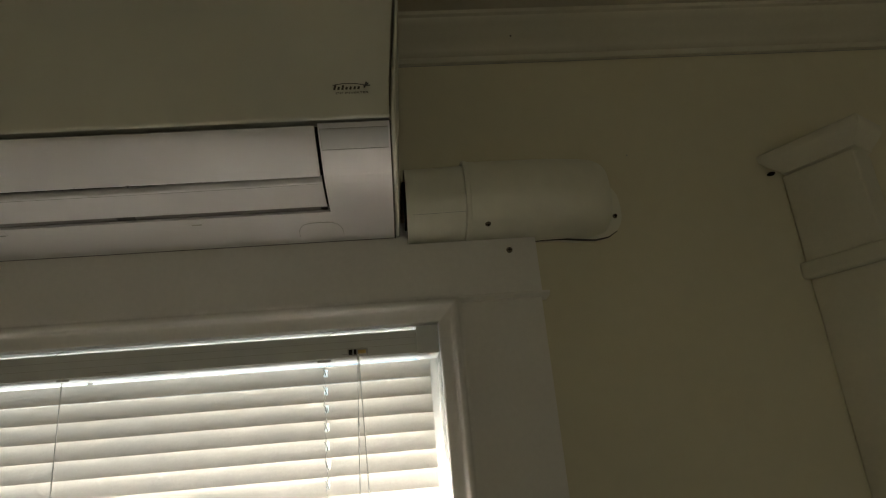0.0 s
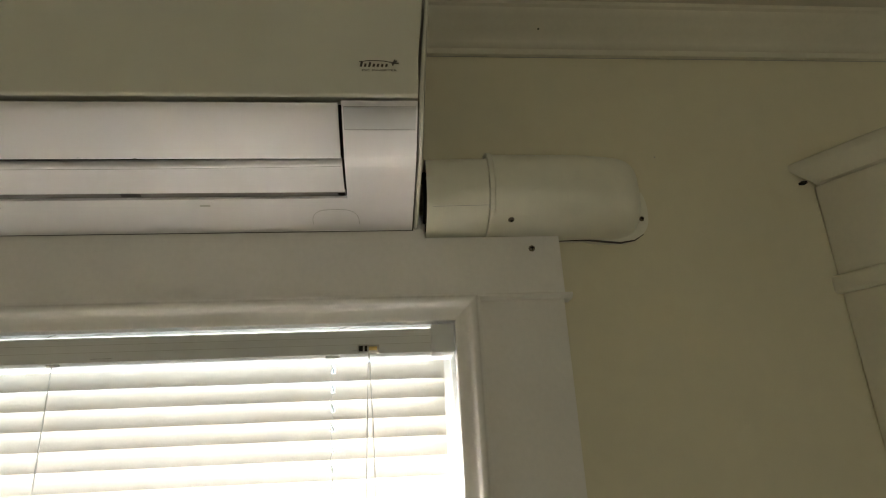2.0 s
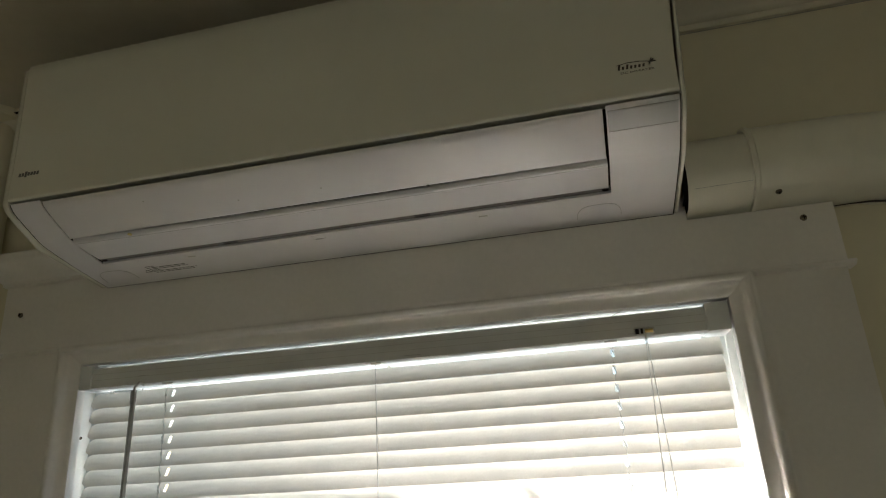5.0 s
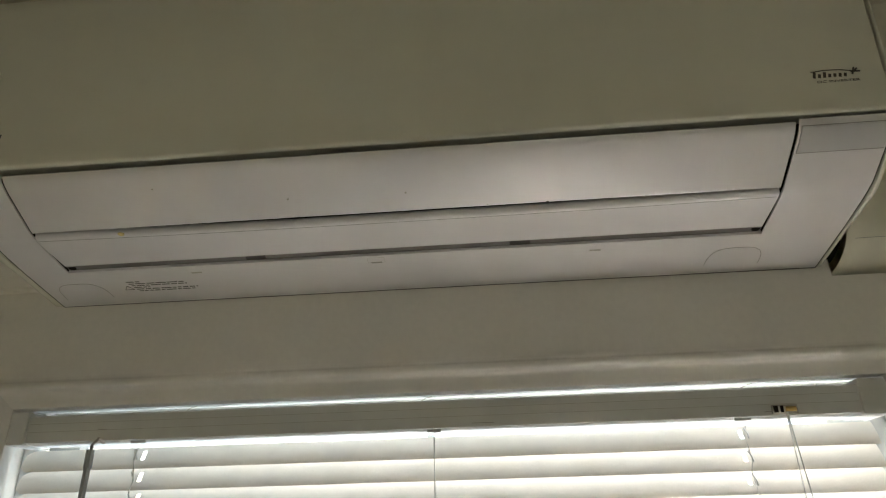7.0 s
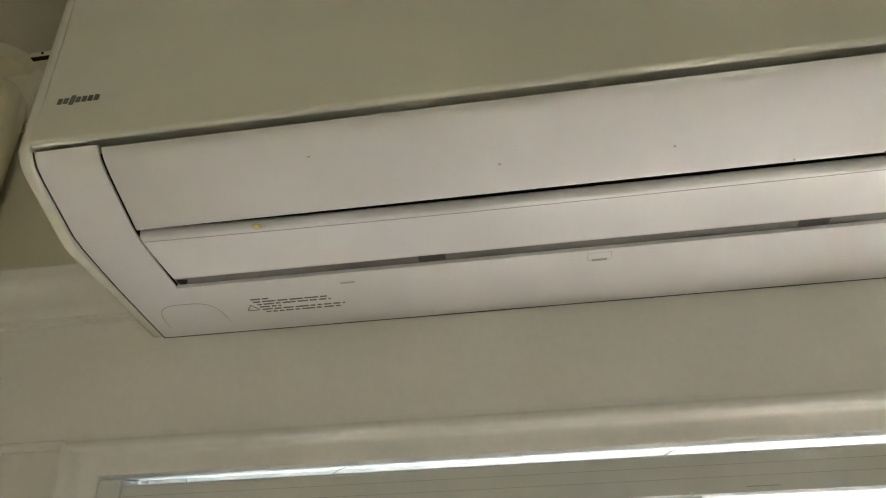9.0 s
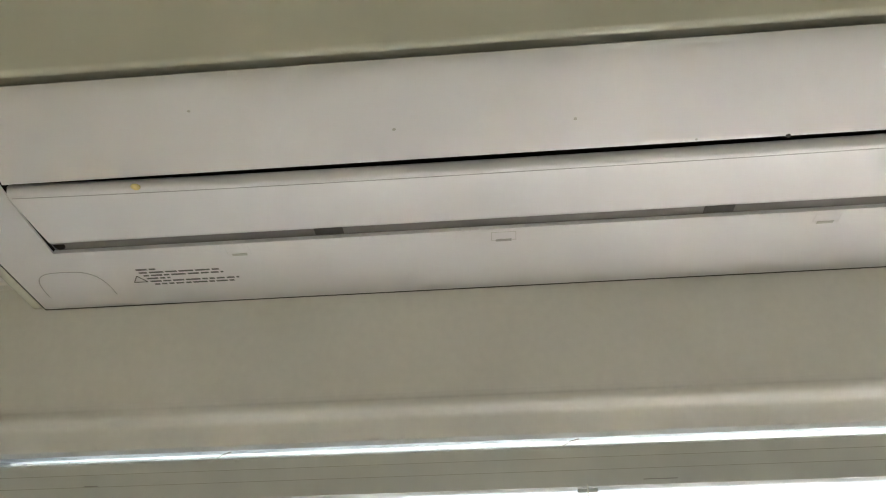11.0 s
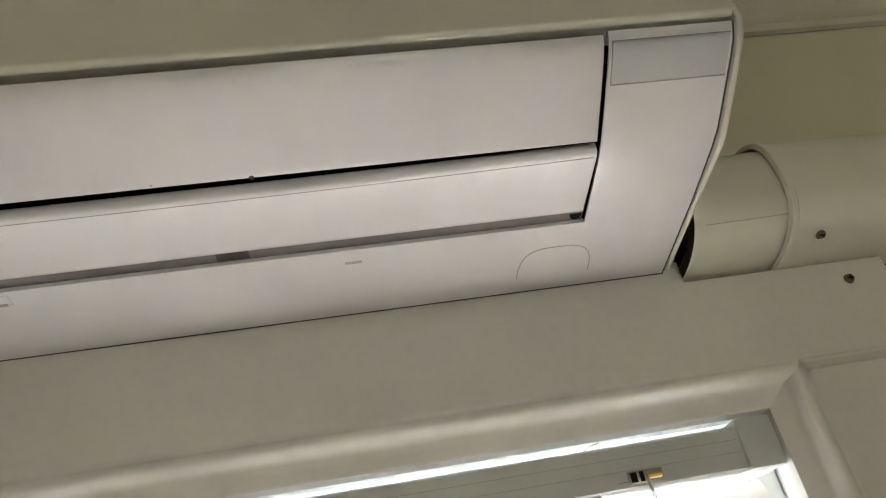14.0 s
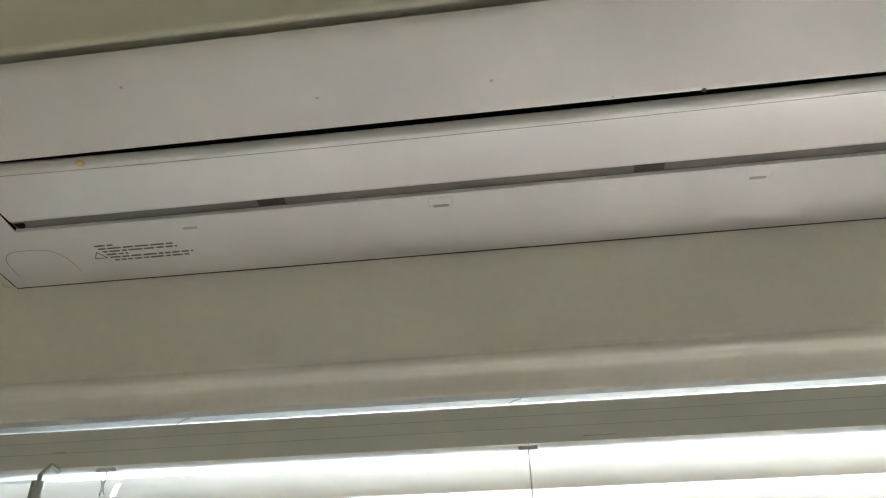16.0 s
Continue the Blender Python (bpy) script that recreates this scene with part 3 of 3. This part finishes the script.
for a, b in (((0.383, 2.2335), (0.3905, 2.2330)), ((0.384, 2.2305), (0.3865, 2.2370)), ((0.3855, 2.2330), (0.3885, 2.2360))):
    bm = tube([(a[0], -0.2175, a[1]), (b[0], -0.2175, b[1])], 0.0008, 4, bm=bm)
part("maker_mark", bm, INK, ac, "dark brown printed maker's mark")
bm = None
for k in range(7):
    x = -0.4015 + k * 0.0045
    own = place(box(-0.0016, 0.0016, -0.0003, 0.0, 0, 0.0048 if k != 2 else 0.0080), Matrix.Translation((x, -0.2175, 2.2275 if k != 2 else 2.226)) @ pose(0, 0, 0, 0, 8, 0))
    bm = own if bm is None else join(bm, own)
part("maker_mark", bm, PRINT, ac, "grey maker's mark")
txt = bpy.data.curves.new("text", "FONT")
txt.body, txt.size, txt.align_x, txt.extrude = "DC INVERTER", 0.0044, "CENTER", 0.0001
tob = bpy.data.objects.new("text", txt)
scene.collection.objects.link(tob)
bpy.context.view_layer.update()
tm = bpy.data.meshes.new_from_object(tob.evaluated_get(bpy.context.evaluated_depsgraph_get()))
bpy.data.objects.remove(tob)
bm = bmesh.new()
bm.from_mesh(tm)
place(bm, pose(0.371, -0.2179, 2.2232, 90, 0, 0) @ Matrix.Diagonal((1.28, 0.72, 1, 1)))
part("lettering", bm, INK, ac, "dark printed lettering DC INVERTER")

# ---- refrigerant line cover ----
duct = thing("line_cover", "cream plastic pipe cover running from the air conditioner into the wall", "pipe cover")


def loft(sections, n=20):
    """Half-round sections along x: (x, half height, depth, middle height)."""
    own = bmesh.new()
    rings = []
    for x, h, d, zc in sections:
        ring = []
        for k in range(n + 1):
            a = math.pi * k / n
            c, t = math.cos(a), math.sin(a)
            if c >= 0:
                ring.append(own.verts.new((x, -0.0008 - d * t ** 0.55, zc + h * c ** 0.62)))
            else:
                ring.append(own.verts.new((x, -0.0008 - d * abs(t) ** 0.85, zc - 0.88 * h * (-c) ** 0.9)))
        rings.append(ring)
    for a, b in zip(rings, rings[1:]):
        for k in range(n):
            own.faces.new((a[k], a[k + 1], b[k + 1], b[k]))
    own.faces.new(rings[-1])
    return own


part("straight_cover", loft([(0.4245, 0.0500, 0.0755, 2.1660), (0.430, 0.0500, 0.0760, 2.1660), (0.470, 0.0502, 0.0762, 2.1665), (0.5015, 0.0505, 0.0765, 2.167)]), DUCT, duct)
ends = [(0.4985, 0.0525, 0.0775, 2.1675), (0.4995, 0.0560, 0.0815, 2.1675), (0.5040, 0.0560, 0.0815, 2.1675), (0.506, 0.0545, 0.0795, 2.1675), (0.60, 0.0540, 0.0785, 2.1675)]
ends += [(0.625, 0.0540, 0.0765, 2.1675), (0.648, 0.0540, 0.0715, 2.1675)]
for k in range(1, 13):
    a = math.pi / 2 * k / 12
    ends.append((0.652 + 0.048 * math.sin(a), 0.0540 * max(0.45, math.cos(a) ** 0.30), 0.0700 * max(0.10, math.cos(a) ** 0.55), 2.1675))
part("elbow_cover", loft(ends), DUCT, duct)
bm = bmesh.new()
fl = [bm.verts.new((0.662 + 0.0570 * math.copysign(abs(math.cos(a)) ** 0.75, math.cos(a)), -0.0008, 2.1610 + 0.0450 * math.copysign(abs(math.sin(a)) ** 0.75, math.sin(a)))) for a in [k * math.tau / 40 for k in range(40)]]
f = bm.faces.new(fl)
g = bmesh.ops.extrude_face_region(bm, geom=[f])
for v in g["geom"]:
    if isinstance(v, bmesh.types.BMVert):
        v.co.y -= 0.0065
part("wall_flange", bm, DUCT, duct)
part("seam", tube([(0.432, -0.0700, 2.142), (0.470, -0.0702, 2.1425), (0.498, -0.0705, 2.143)], 0.00022, 4), LINE, duct)
# Near-black plug drawn as the shade in the gap beside the unit.
part("pipe_opening", loft([(0.4215, 0.036, 0.058, 2.168), (0.4290, 0.036, 0.058, 2.168)]), DARK, duct, "dark gap beside the unit")


seam_r = lambda u: 0.0005 + 0.0009 * math.sin(math.pi * u)
# Thin dark tube imitates the shadow between the cover's lower edge and the wall.
part("gap", tube([(0.594, -0.0075, 2.1195), (0.615, -0.0085, 2.1200), (0.635, -0.0090, 2.1195), (0.655, -0.0085, 2.1175), (0.676, -0.0080, 2.1158), (0.695, -0.0080, 2.1190), (0.708, -0.0080, 2.1270)], seam_r, 6), SHADE, duct, "dark grey tube drawn as the shadow gap under the pipe cover")


def screw(x, y, z, axis, r=0.0042):
    ob = thing("screw", "tarnished cross-head screw set in the painted wood", "screw", group="screws round the window head", at=(x, y, z))
    part("head", disc((x, y, z), axis, r, 0.003, 14, r * 0.75), SCREW, ob)
    ax = Vector(axis).normalized()
    c = Vector((x, y, z)) + ax * 0.0016
    part("slot", join(box(c.x - r * 0.6, c.x + r * 0.6, c.y - 0.0002, c.y + 0.0002, c.z - 0.0006, c.z + 0.0006),
                      box(c.x - 0.0006, c.x + 0.0006, c.y - 0.0002, c.y + 0.0002, c.z - r * 0.6, c.z + r * 0.6)), DARK, ob)
    return ob


screw(0.555, -0.0262, 2.104, (0, -1, 0))
screw(-0.567, -0.0262, 2.104, (0, -1, 0))
screw(-0.4738, 0.0230, 1.916, (1, 0, 0), 0.0026)
screw(0.526, -0.0560, 2.1300, (0, -0.7, -0.7))
screw(0.709, -0.0082, 2.149, (0, -1, 0), 0.0036)

# ---- pilaster at the angled corner ----
pil = thing("pilaster", "off-white painted wooden pilaster with a moulded capital set at an angle in the corner", "pilaster", "structure")
PM = PILASTER


def pil_part(name, bm):
    return part(name, place(bm, PM), PILASTER_PAINT, pil)


# local frame: x along the face, y outward is negative
PW = 0.090
pil_part("shaft", box(-0.007, PW, -0.022, 0.03, 0.0, 2.0428, 0.003, 3))
pil_part("belt", box(-0.014, PW + 0.010, -0.030, 0.028, 2.043, 2.067, 0.005, 4))
pil_part("frieze_block", box(-0.007, PW, -0.022, 0.03, 2.0672, 2.1965, 0.003, 3))
cap = bmesh.new()
rings = []
for o, z in ((0.000, 2.1970), (0.004, 2.1980), (0.005, 2.2020), (0.010, 2.2060), (0.016, 2.2110), (0.022, 2.2180), (0.0235, 2.2210), (0.0235, 2.2285), (0.021, 2.2310)):
    rings.append([cap.verts.new(c) for c in ((-o, -0.022 - o, z), (PW + o, -0.022 - o, z), (PW + o, 0.026, z), (-o, 0.026, z))])
for a, b in zip(rings, rings[1:]):
    for k in range(4):
        cap.faces.new((a[k], a[(k + 1) % 4], b[(k + 1) % 4], b[k]))
cap.faces.new(rings[0])
cap.faces.new(rings[-1])
pil_part("capital", cap)
# Near-black block in place of the shade in the gap under the capital.
part("gap", box(0.943, 0.951, -0.009, -0.0015, 2.1985, 2.2015), DARK, pil, "dark gap under the capital")

# ---- heating riser ----
riser = thing("heating_pipe", "cream painted vertical heating pipe beside the window cornice", "pipe")
part("pipe", tube([(-0.652, -0.0265, 0.0), (-0.652, -0.0265, 1.2), (-0.652, -0.0265, ZC - 0.001)], 0.0185, 20), WALL, riser)
part("ceiling_plate", disc((-0.652, -0.046, ZC - 0.0065), (0, 0, -1), 0.046, 0.011, 28, 0.038), WALL, riser, "painted ceiling plate round the pipe")
for x0, x1 in ((-0.694, -0.652), (-0.596, -0.566)):
    strap = part("pipe_strap", box(x0, x1, -0.074, -0.040, 2.4415, 2.4478, 0.001), WALL, riser, "painted ceiling strap with a near-black shade strip below")
    # Near-black strip paints the shadow under the strap.
    part("gap", box(x0 + 0.002, x1 - 0.002, -0.0735, -0.0690, 2.4400, 2.4414), DARK, strap)
    part("screw_hole", disc(((x0 + x1) / 2, -0.0745, 2.4446), (0, -1, 0), 0.0013, 0.001, 8), DARK, strap)
